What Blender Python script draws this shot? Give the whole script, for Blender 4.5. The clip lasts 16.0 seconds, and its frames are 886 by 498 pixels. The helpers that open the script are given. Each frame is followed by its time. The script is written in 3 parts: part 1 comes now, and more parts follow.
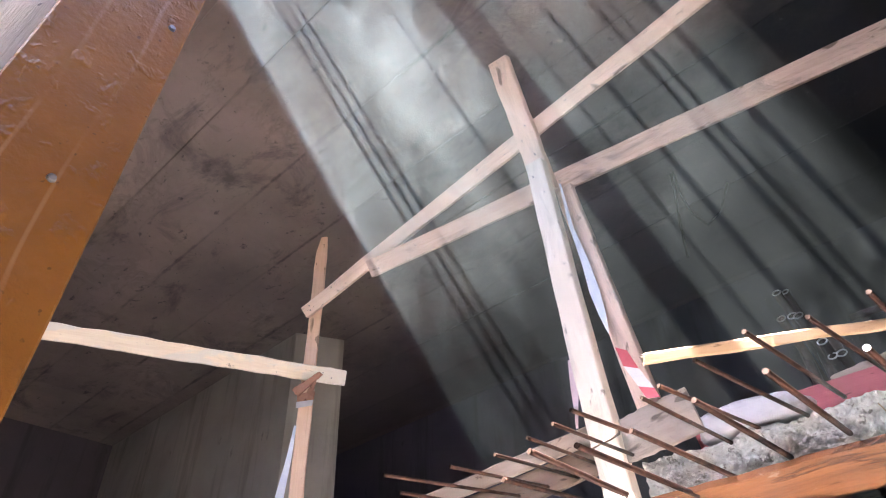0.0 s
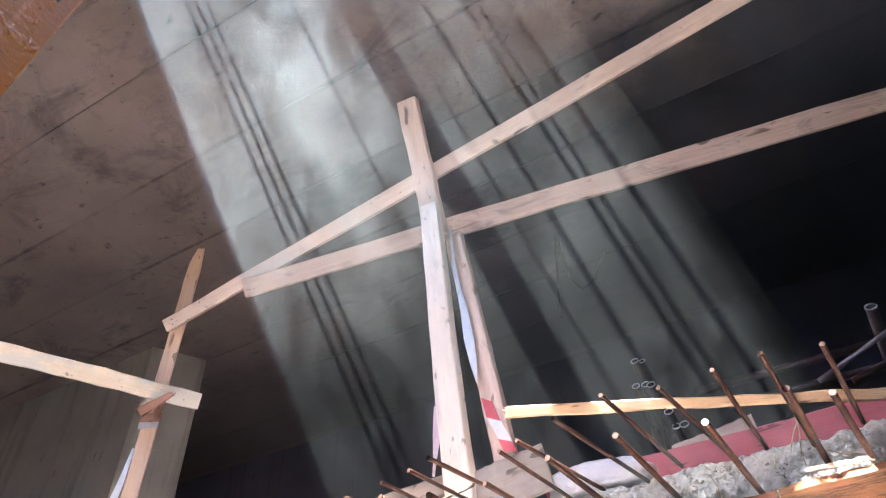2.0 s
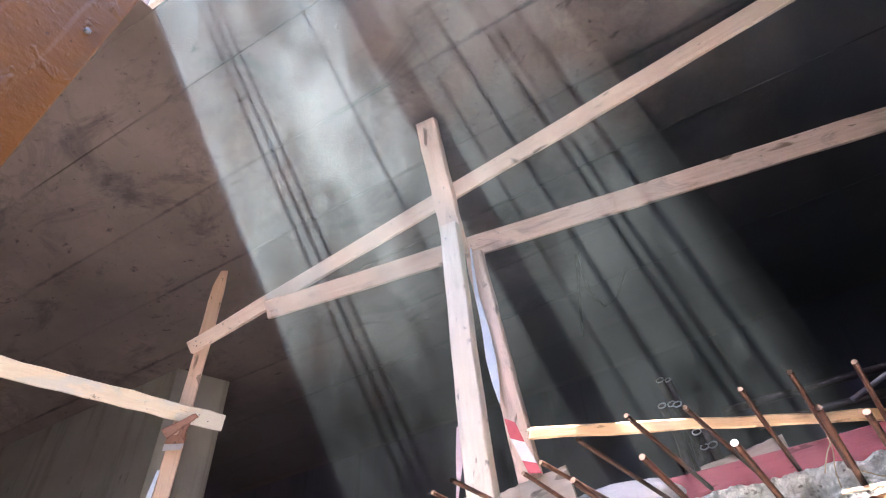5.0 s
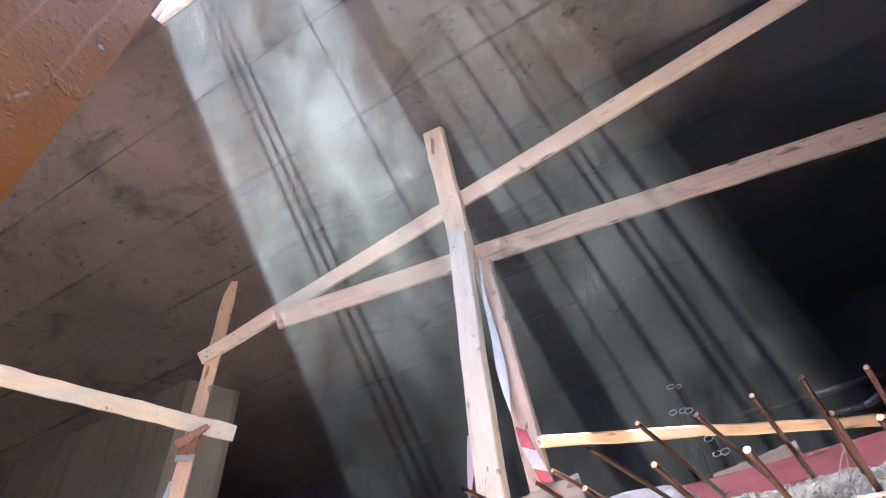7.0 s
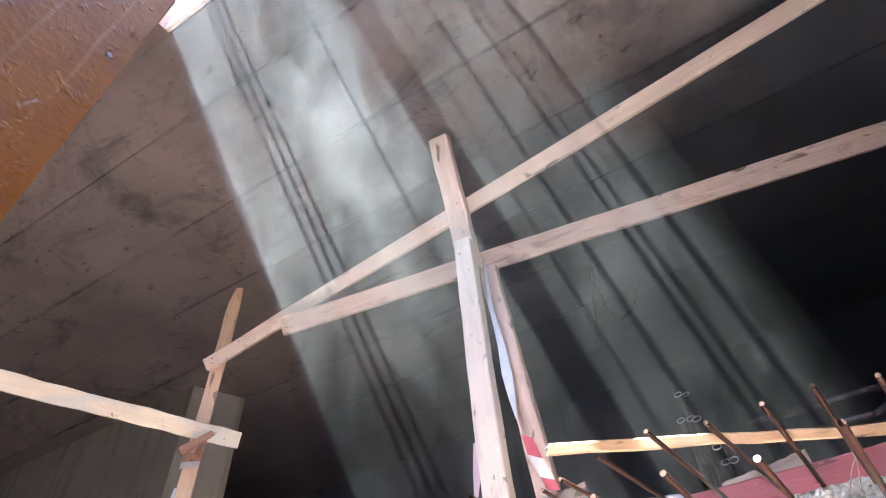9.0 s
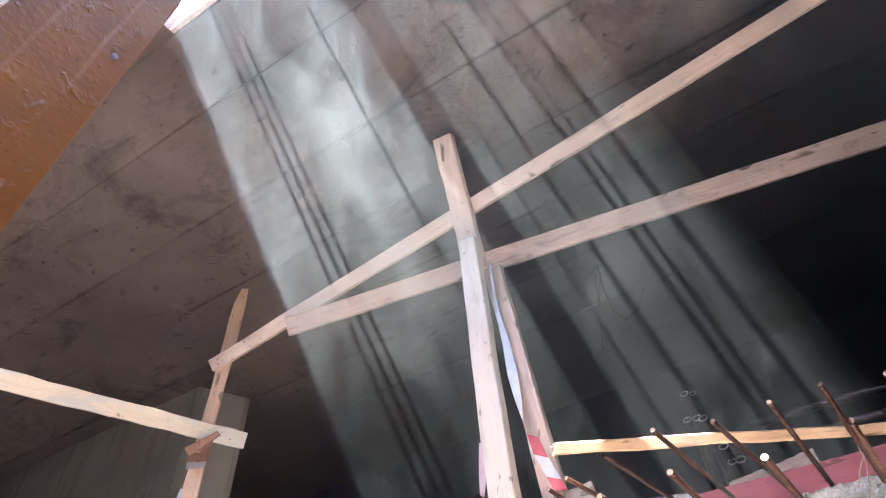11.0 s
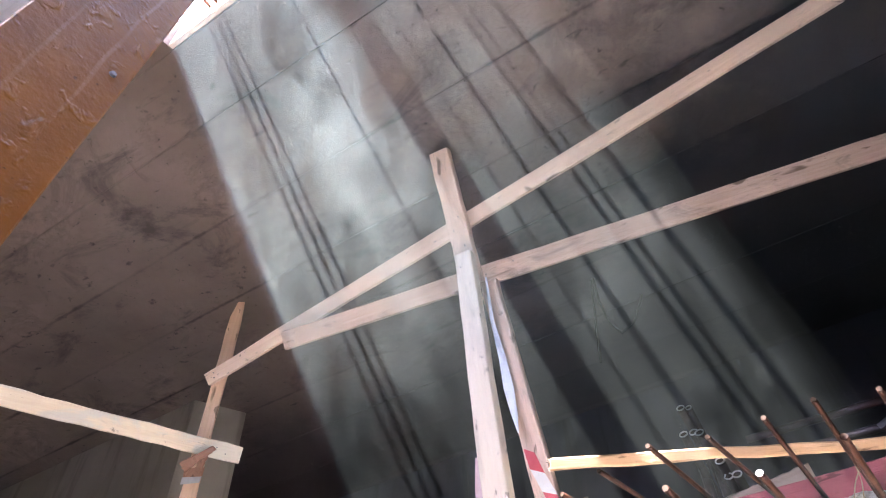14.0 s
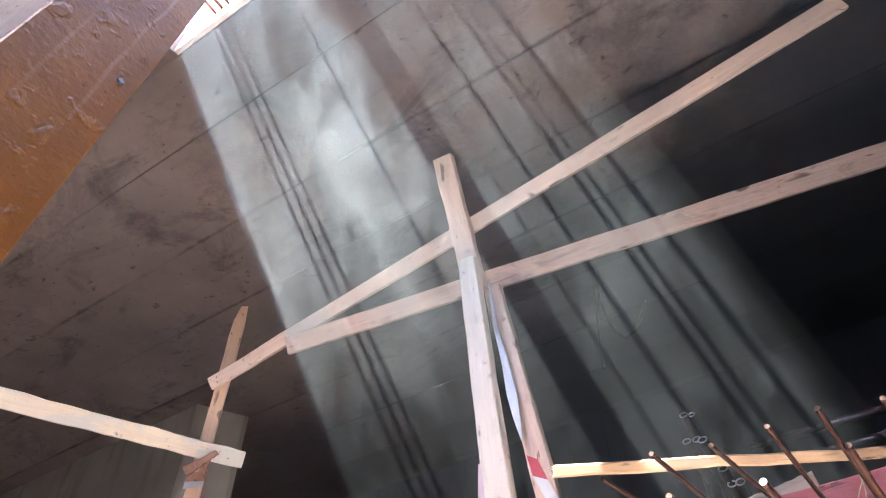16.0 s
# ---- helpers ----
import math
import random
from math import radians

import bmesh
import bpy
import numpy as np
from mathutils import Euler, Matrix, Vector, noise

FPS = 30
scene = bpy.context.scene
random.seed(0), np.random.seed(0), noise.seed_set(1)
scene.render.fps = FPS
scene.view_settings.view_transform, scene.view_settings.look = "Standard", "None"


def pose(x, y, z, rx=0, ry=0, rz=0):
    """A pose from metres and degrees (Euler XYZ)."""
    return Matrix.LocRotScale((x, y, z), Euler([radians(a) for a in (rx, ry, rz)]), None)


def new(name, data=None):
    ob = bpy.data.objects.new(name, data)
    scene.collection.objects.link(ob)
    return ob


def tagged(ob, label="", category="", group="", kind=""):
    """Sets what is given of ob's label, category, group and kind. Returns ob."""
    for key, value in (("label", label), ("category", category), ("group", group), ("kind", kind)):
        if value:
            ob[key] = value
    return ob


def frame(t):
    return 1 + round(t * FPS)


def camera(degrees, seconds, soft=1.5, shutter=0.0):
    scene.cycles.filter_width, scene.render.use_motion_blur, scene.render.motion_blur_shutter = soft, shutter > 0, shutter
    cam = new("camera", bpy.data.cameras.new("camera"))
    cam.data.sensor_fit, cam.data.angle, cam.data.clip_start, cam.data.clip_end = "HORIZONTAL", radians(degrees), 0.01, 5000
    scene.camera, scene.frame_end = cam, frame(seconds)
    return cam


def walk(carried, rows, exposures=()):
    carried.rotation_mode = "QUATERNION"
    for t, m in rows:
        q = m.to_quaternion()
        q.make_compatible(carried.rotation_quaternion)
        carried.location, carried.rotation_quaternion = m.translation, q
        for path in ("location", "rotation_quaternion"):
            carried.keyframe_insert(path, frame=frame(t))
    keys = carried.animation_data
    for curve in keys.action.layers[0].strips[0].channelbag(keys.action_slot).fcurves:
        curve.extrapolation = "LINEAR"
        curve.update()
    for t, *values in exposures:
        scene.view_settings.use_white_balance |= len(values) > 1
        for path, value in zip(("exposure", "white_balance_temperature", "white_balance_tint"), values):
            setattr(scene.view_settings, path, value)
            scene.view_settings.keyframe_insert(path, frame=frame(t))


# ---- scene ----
cam = camera(71.8, 16.0, soft=1.1)
PATH = [
    (0, pose(-0.0124, 0.0132, 1.5558, 129.654, 2.538, 41.948)),
    (0.5, pose(-0.0070, 0.0299, 1.5555, 130.411, 2.651, 38.878)),
    (1, pose(0.0030, 0.0423, 1.5642, 131.452, 3.525, 31.034)),
    (1.5, pose(-0.0035, 0.0355, 1.5668, 132.014, 3.440, 29.164)),
    (2, pose(-0.0093, 0.0373, 1.5695, 132.427, 3.362, 28.910)),
    (2.5, pose(-0.0123, 0.0353, 1.5702, 132.888, 3.017, 29.349)),
    (3, pose(-0.0108, 0.0389, 1.5714, 133.131, 2.880, 29.680)),
    (3.5, pose(-0.0099, 0.0412, 1.5697, 133.485, 2.808, 29.970)),
    (4, pose(-0.0090, 0.0387, 1.5717, 133.732, 2.735, 30.041)),
    (4.5, pose(-0.0096, 0.0357, 1.5712, 133.825, 2.627, 30.267)),
    (5, pose(-0.0092, 0.0334, 1.5698, 134.301, 2.594, 30.776)),
    (7.5, pose(-0.0063, 0.0237, 1.5672, 135.043, 2.517, 31.873)),
    (8, pose(-0.0109, 0.0280, 1.5666, 135.039, 2.481, 31.966)),
    (8.5, pose(-0.0181, 0.0259, 1.5654, 135.424, 2.394, 32.024)),
    (9, pose(-0.0130, 0.0226, 1.5699, 135.684, 2.270, 32.042)),
    (11.5, pose(-0.0169, 0.0250, 1.5676, 135.815, 2.102, 32.515)),
    (12, pose(-0.0163, 0.0255, 1.5697, 135.930, 2.090, 32.405)),
    (12.5, pose(-0.0199, 0.0254, 1.5652, 136.076, 1.974, 32.160)),
    (13, pose(-0.0159, 0.0210, 1.5677, 136.489, 2.008, 32.265)),
    (13.5, pose(-0.0104, 0.0222, 1.5675, 136.742, 2.139, 32.260)),
    (14, pose(-0.0071, 0.0161, 1.5684, 136.862, 2.319, 32.296)),
    (14.5, pose(-0.0058, 0.0127, 1.5695, 136.982, 2.154, 32.429)),
    (15, pose(-0.0029, 0.0034, 1.5708, 137.310, 2.218, 32.197)),
    (15.5, pose(-0.0047, 0.0049, 1.5701, 137.211, 1.993, 32.154)),
    (16, pose(-0.0057, 0.0055, 1.5692, 137.234, 2.024, 32.301)),
]

EXPOSURE = 4.90
walk(cam, PATH, exposures=[(0.0, EXPOSURE, 6700, 19), (16.0, EXPOSURE - 0.05, 6700, 19)])

# ---- light: high sun behind the camera, coming through the opening in the upper slab ----
SUN_TO = Vector((0.2104, 0.562, -1.0)).normalized()      # the way the sunlight travels
sun_data = bpy.data.lights.new("sun", "SUN")
sun_data.energy = 5.0
sun_data.angle = radians(0.5)
sun_data.color = (1.0, 0.975, 0.95)
sun = new("sun", sun_data)
sun.rotation_mode = "QUATERNION"
sun.rotation_quaternion = SUN_TO.to_track_quat("-Z", "Y")
sun.location = (-2, -6, 12)

world = bpy.data.worlds.new("world")
scene.world = world
world.use_nodes = True
wn, wl = world.node_tree.nodes, world.node_tree.links
sky = wn.new("ShaderNodeTexSky")
sky.sky_type = "NISHITA"
sky.sun_disc = False
sky.sun_elevation = math.asin(-SUN_TO.z)
sky.sun_rotation = math.atan2(-SUN_TO.x, -SUN_TO.y)
wl.new(sky.outputs[0], wn["Background"].inputs[0])
wn["Background"].inputs[1].default_value = 0.13


# ---- materials ----
class Nodes:
    """A small helper round a node material."""

    def __init__(self, name):
        self.mat = bpy.data.materials.new(name)
        self.mat.use_nodes = True
        self.n, self.l = self.mat.node_tree.nodes, self.mat.node_tree.links
        self.bsdf = self.n["Principled BSDF"]
        self.co = self.n.new("ShaderNodeTexCoord").outputs["Object"]

    def put(self, socket, value):
        if isinstance(value, (int, float, tuple)):
            socket.default_value = value
        else:
            self.l.new(value, socket)

    def scaled(self, x, y, z, rot=(0, 0, 0)):
        m = self.n.new("ShaderNodeMapping")
        m.inputs["Scale"].default_value = (x, y, z)
        m.inputs["Rotation"].default_value = rot
        self.l.new(self.co, m.inputs[0])
        return m.outputs[0]

    def noise(self, scale, detail=4.0, rough=0.6, co=None, warp=0.0):
        t = self.n.new("ShaderNodeTexNoise")
        t.inputs["Scale"].default_value, t.inputs["Detail"].default_value = scale, detail
        t.inputs["Roughness"].default_value, t.inputs["Distortion"].default_value = rough, warp
        self.l.new(co or self.co, t.inputs["Vector"])
        return t.outputs[0]

    def ramp(self, fac, *stops):
        r = self.n.new("ShaderNodeValToRGB")
        while len(r.color_ramp.elements) < len(stops):
            r.color_ramp.elements.new(0.5)
        for e, (p, c) in zip(r.color_ramp.elements, stops):
            e.position = p
            e.color = (c, c, c, 1) if isinstance(c, (int, float)) else (*c, 1)
        self.l.new(fac, r.inputs[0])
        return r.outputs[0]

    def mix(self, fac, a, b, kind="MIX"):
        m = self.n.new("ShaderNodeMix")
        m.data_type, m.blend_type = "RGBA", kind
        for s, v in ((m.inputs[0], fac), (m.inputs[6], a), (m.inputs[7], b)):
            self.put(s, (*v, 1) if isinstance(v, tuple) and len(v) == 3 else v)
        return m.outputs[2]

    def math(self, op, a, b=0.0):
        m = self.n.new("ShaderNodeMath")
        m.operation = op
        self.put(m.inputs[0], a)
        self.put(m.inputs[1], b)
        return m.outputs[0]

    def random(self):
        return self.n.new("ShaderNodeObjectInfo").outputs["Random"]

    def island(self):
        return self.n.new("ShaderNodeNewGeometry").outputs["Random Per Island"]

    def done(self, colour, rough=0.8, bump=None, depth=0.004, metal=0.0, strength=1.0):
        self.put(self.bsdf.inputs["Base Color"], (*colour, 1) if isinstance(colour, tuple) and len(colour) == 3 else colour)
        self.put(self.bsdf.inputs["Roughness"], rough)
        self.put(self.bsdf.inputs["Metallic"], metal)
        if bump is not None:
            b = self.n.new("ShaderNodeBump")
            b.inputs["Distance"].default_value = depth
            b.inputs["Strength"].default_value = strength
            self.l.new(bump, b.inputs["Height"])
            self.l.new(b.outputs[0], self.bsdf.inputs["Normal"])
        return self.mat


def concrete_cast():
    """Board-marked slab underside: grey-brown with dark smudges, scratches and pinholes."""
    m = Nodes("cast_concrete")
    base = m.ramp(m.noise(1.1, 6, 0.62), (0.3, (0.138, 0.108, 0.095)), (0.7, (0.245, 0.193, 0.170)))
    smudge = m.ramp(m.noise(1.7, 8, 0.7, m.scaled(1, 1.7, 1), 0.6), (0.53, 0.0), (0.68, 1.0))
    c = m.mix(m.math("MULTIPLY", smudge, 0.72), base, (0.038, 0.034, 0.034))
    streak = m.ramp(m.noise(9, 5, 0.7, m.scaled(0.25, 2.2, 1, (0, 0, 0.1)), 0.4), (0.62, 0.0), (0.72, 1.0))
    c = m.mix(m.math("MULTIPLY", streak, 0.3), c, (0.045, 0.04, 0.038))
    sep = m.n.new("ShaderNodeSeparateXYZ")             # grout stains along the shuttering joints
    m.l.new(m.co, sep.inputs[0])
    along = m.math("FRACT", m.math("DIVIDE", m.math("SUBTRACT", sep.outputs[1], 0.815 - 5.03), 0.503))
    near = m.math("ABSOLUTE", m.math("SUBTRACT", along, 0.5))
    near = m.math("ADD", near, m.math("MULTIPLY", m.math("SUBTRACT", m.noise(9, 6, 0.7), 0.5), 0.09))
    rim = m.math("MULTIPLY", m.ramp(near, (0.468, 0.0), (0.5, 1.0)), m.ramp(m.noise(1.7, 4, 0.6), (0.42, 0.1), (0.62, 1.0)))
    c = m.mix(m.math("MULTIPLY", rim, 0.75), c, (0.024, 0.021, 0.021))
    flecks = m.ramp(m.noise(11, 4, 0.6, m.scaled(1, 1.5, 1), 0.5), (0.63, 0.0), (0.74, 1.0))
    c = m.mix(m.math("MULTIPLY", flecks, 0.75), c, (0.02, 0.018, 0.018))
    vein = m.ramp(m.math("ABSOLUTE", m.math("SUBTRACT", m.noise(1.5, 8, 0.72, None, 0.8), 0.5)), (0.0, 1.0), (0.05, 0.0))
    part_of = m.ramp(m.noise(1.1, 3, 0.5), (0.5, 0.0), (0.62, 1.0))
    c = m.mix(m.math("MULTIPLY", m.math("MULTIPLY", vein, part_of), 0.25), c, (0.025, 0.022, 0.022))
    pores = m.ramp(m.noise(26, 3, 0.7), (0.67, 0.0), (0.72, 1.0))
    c = m.mix(m.math("MULTIPLY", pores, 0.65), c, (0.02, 0.018, 0.018))
    stain_shade = m.n.new("ShaderNodeTexGradient")            # one large stain with a ragged rim plus painted shade of the right side
    stain_shade.gradient_type = "SPHERICAL"
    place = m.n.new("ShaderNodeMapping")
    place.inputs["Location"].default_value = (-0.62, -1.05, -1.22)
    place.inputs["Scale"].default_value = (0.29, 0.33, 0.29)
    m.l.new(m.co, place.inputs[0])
    m.l.new(place.outputs[0], stain_shade.inputs[0])
    rag = m.math("ADD", stain_shade.outputs[1], m.math("MULTIPLY", m.math("SUBTRACT", m.noise(1.3, 7, 0.65), 0.5), 0.9))
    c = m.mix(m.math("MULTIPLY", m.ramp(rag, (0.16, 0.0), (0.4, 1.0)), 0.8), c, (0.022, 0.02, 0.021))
    far_shade = m.n.new("ShaderNodeMapRange")                # painted shade deepening towards the far wall and right, with a noisy edge
    far_shade.inputs[1].default_value, far_shade.inputs[2].default_value = 2.6, 3.4
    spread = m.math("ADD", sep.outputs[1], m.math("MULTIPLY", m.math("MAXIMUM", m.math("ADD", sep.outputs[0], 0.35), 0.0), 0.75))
    m.l.new(m.math("ADD", spread, m.math("MULTIPLY", m.math("SUBTRACT", m.noise(1.6, 7, 0.65), 0.5), 1.5)), far_shade.inputs[0])
    c = m.mix(m.math("MULTIPLY", far_shade.outputs[0], 0.88), c, (0.056, 0.046, 0.050))
    tone = m.ramp(m.island(), (0.0, 0.86), (1.0, 1.08))
    c = m.mix(1.0, c, tone, "MULTIPLY")
    return m.done(c, 0.85, m.math("SUBTRACT", m.noise(34, 5, 0.65), pores), 0.003)


def concrete_wall(tint):
    m = Nodes("wall_concrete")
    c = m.ramp(m.noise(1.4, 6, 0.6), (0.3, tuple(0.72 * v for v in tint)), (0.72, tint))
    run = m.ramp(m.noise(3.5, 5, 0.65, m.scaled(1.6, 1.6, 0.14)), (0.52, 0.0), (0.7, 1.0))
    c = m.mix(m.math("MULTIPLY", run, 0.7), c, tuple(0.34 * v for v in tint))
    blot = m.ramp(m.noise(6, 5, 0.6, m.scaled(1, 1, 0.6)), (0.66, 0.0), (0.72, 1.0))
    c = m.mix(m.math("MULTIPLY", blot, 0.6), c, tuple(0.25 * v for v in tint))
    return m.done(c, 0.88, m.noise(40, 5, 0.6), 0.003)


def concrete_broken():
    """Hacked slab edge: pale grey-blue mortar with stones and dark pits."""
    m = Nodes("broken_concrete")
    c = m.ramp(m.noise(21, 8, 0.75, warp=0.5), (0.32, (0.38, 0.40, 0.39)), (0.45, (0.62, 0.65, 0.64)), (0.66, (0.77, 0.79, 0.76)))
    pits = m.ramp(m.noise(34, 4, 0.7), (0.58, 0.0), (0.64, 1.0))
    c = m.mix(m.math("MULTIPLY", pits, 0.65), c, (0.12, 0.11, 0.10))
    dust = m.ramp(m.noise(5, 5, 0.6), (0.5, 0.0), (0.72, 1.0))
    c = m.mix(m.math("MULTIPLY", dust, 0.6), c, (0.36, 0.31, 0.24))
    return m.done(c, 0.95, m.noise(110, 8, 0.8), 0.006)


def pine(name, light, dark, dirt=0.25, wash=0.0):
    """Sawn pine; the grain runs along each board's own x axis."""
    m = Nodes(name)
    shift = m.n.new("ShaderNodeVectorMath")
    shift.operation = "ADD"
    m.l.new(m.co, shift.inputs[0])
    mul = m.n.new("ShaderNodeCombineXYZ")
    m.l.new(m.math("MULTIPLY", m.random(), 37.0), mul.inputs[0])
    m.l.new(m.math("MULTIPLY", m.random(), 11.0), mul.inputs[1])
    m.l.new(mul.outputs[0], shift.inputs[1])
    m.co = shift.outputs[0]
    grain = m.noise(7, 6, 0.6, m.scaled(0.35, 9, 9), 0.9)
    fine = m.noise(60, 4, 0.7, m.scaled(0.12, 5, 5))
    mid = tuple(0.55 * a + 0.45 * b for a, b in zip(light, dark))
    c = m.ramp(grain, (0.28, mid), (0.6, light))
    c = m.mix(m.ramp(fine, (0.5, 0.0), (0.8, 0.18)), c, dark)
    broad = m.ramp(m.noise(3, 4, 0.6, m.scaled(0.7, 2, 2), 0.4), (0.4, 0.0), (0.7, 0.55))
    c = m.mix(broad, c, mid)
    knots = m.ramp(m.noise(9, 3, 0.5, m.scaled(0.5, 1.5, 1.5), 0.5), (0.66, 0.0), (0.71, 1.0))
    c = m.mix(m.math("MULTIPLY", knots, 0.8), c, tuple(0.3 * v for v in dark))
    smear = m.ramp(m.noise(5, 6, 0.7, m.scaled(0.8, 2.5, 2.5), 0.5), (0.55, 0.0), (0.75, 1.0))
    c = m.mix(m.math("MULTIPLY", smear, dirt), c, (0.17, 0.145, 0.125))
    specks = m.ramp(m.noise(24, 3, 0.6, m.scaled(0.5, 1.6, 1.6), 0.6), (0.66, 0.0), (0.7, 1.0))
    c = m.mix(m.math("MULTIPLY", specks, 0.7), c, tuple(0.35 * v for v in dark))
    if wash:                                           # dried cement slurry
        slurry = m.ramp(m.noise(2.6, 5, 0.6, m.scaled(1, 2, 2), 0.4), (0.49, 0.0), (0.55, 1.0))
        c = m.mix(m.math("MULTIPLY", slurry, wash), c, (0.66, 0.66, 0.60))
    tone = m.ramp(m.random(), (0.0, 0.88), (1.0, 1.06))
    c = m.mix(1.0, c, tone, "MULTIPLY")
    return m.done(c, 0.72, m.math("ADD", grain, fine), 0.002)


def brown_film():
    """Film-faced formwork board: orange-brown, worn, with dents, drips and pale scratches."""
    m = Nodes("brown_form_board")
    c = m.ramp(m.noise(3.2, 6, 0.6), (0.3, (0.165, 0.062, 0.011)), (0.72, (0.255, 0.106, 0.019)))
    rub = m.ramp(m.noise(7, 6, 0.7, m.scaled(1, 1, 0.35), 0.8), (0.56, 0.0), (0.74, 1.0))
    c = m.mix(m.math("MULTIPLY", rub, 0.22), c, (0.32, 0.17, 0.08))
    drip = m.n.new("ShaderNodeTexWave")
    drip.inputs["Scale"].default_value, drip.inputs["Distortion"].default_value = 3.4, 3.5
    drip.bands_direction = "Y"
    drip.inputs["Detail"].default_value = 3.0
    m.l.new(m.scaled(0.3, 1, 1), drip.inputs["Vector"])
    line = m.ramp(drip.outputs[1], (0.97, 0.0), (0.998, 1.0))
    c = m.mix(m.math("MULTIPLY", m.math("MULTIPLY", line, m.ramp(m.noise(2.5, 3, 0.5), (0.40, 0.1), (0.55, 1.0))), 0.42), c, (0.33, 0.2, 0.13))
    dents = m.ramp(m.noise(17, 3, 0.6, m.scaled(0.7, 1, 1), 0.3), (0.57, 0.0), (0.68, 1.0))
    spots = m.ramp(m.noise(45, 2, 0.5), (0.7, 0.0), (0.74, 1.0))
    c = m.mix(m.math("MULTIPLY", spots, 0.6), c, (0.06, 0.025, 0.01))
    m.bsdf.inputs["Specular IOR Level"].default_value = 0.25
    return m.done(c, m.ramp(rub, (0.0, 0.5), (1.0, 0.7)), m.math("ADD", dents, m.noise(55, 4, 0.6)), 0.0035)


def stained_form():
    """Wet orange formwork face with dark runs, cracks and cement spots."""
    m = Nodes("stained_form_wood")
    c = m.ramp(m.noise(2.4, 7, 0.65, m.scaled(0.6, 2.0, 1), 0.5), (0.3, (0.12, 0.045, 0.018)), (0.5, (0.27, 0.115, 0.045)), (0.72, (0.38, 0.19, 0.09)))
    fibre = m.ramp(m.noise(40, 4, 0.7, m.scaled(0.1, 2, 2)), (0.5, 0.0), (0.75, 0.5))
    c = m.mix(fibre, c, (0.16, 0.06, 0.025))
    crack = m.ramp(m.math("ABSOLUTE", m.math("SUBTRACT", m.noise(2.1, 7, 0.65, m.scaled(0.5, 1.6, 1), 0.5), 0.5)), (0.0, 1.0), (0.018, 0.0))
    c = m.mix(m.math("MULTIPLY", crack, 0.85), c, (0.05, 0.02, 0.012))
    splash = m.ramp(m.noise(13, 4, 0.6), (0.66, 0.0), (0.7, 1.0))
    c = m.mix(m.math("MULTIPLY", splash, 0.5), c, (0.5, 0.42, 0.36))
    return m.done(c, 0.6, m.math("SUBTRACT", m.noise(30, 6, 0.7), crack), 0.004)


def rust():
    m = Nodes("rusty_steel")
    c = m.ramp(m.noise(30, 6, 0.7), (0.3, (0.022, 0.011, 0.009)), (0.55, (0.066, 0.027, 0.016)), (0.8, (0.15, 0.068, 0.04)))
    tone = m.ramp(m.random(), (0.0, 0.6), (1.0, 1.25))
    c = m.mix(1.0, c, tone, "MULTIPLY")
    return m.done(c, 0.55, m.noise(120, 4, 0.7), 0.0015, metal=0.35)


def plain(name, a, b, rough=0.6, scale=12.0, metal=0.0, depth=0.001):
    m = Nodes(name)
    return m.done(m.ramp(m.noise(scale, 6, 0.65), (0.3, a), (0.7, b)), rough, m.noise(scale * 6, 4, 0.6), depth, metal)


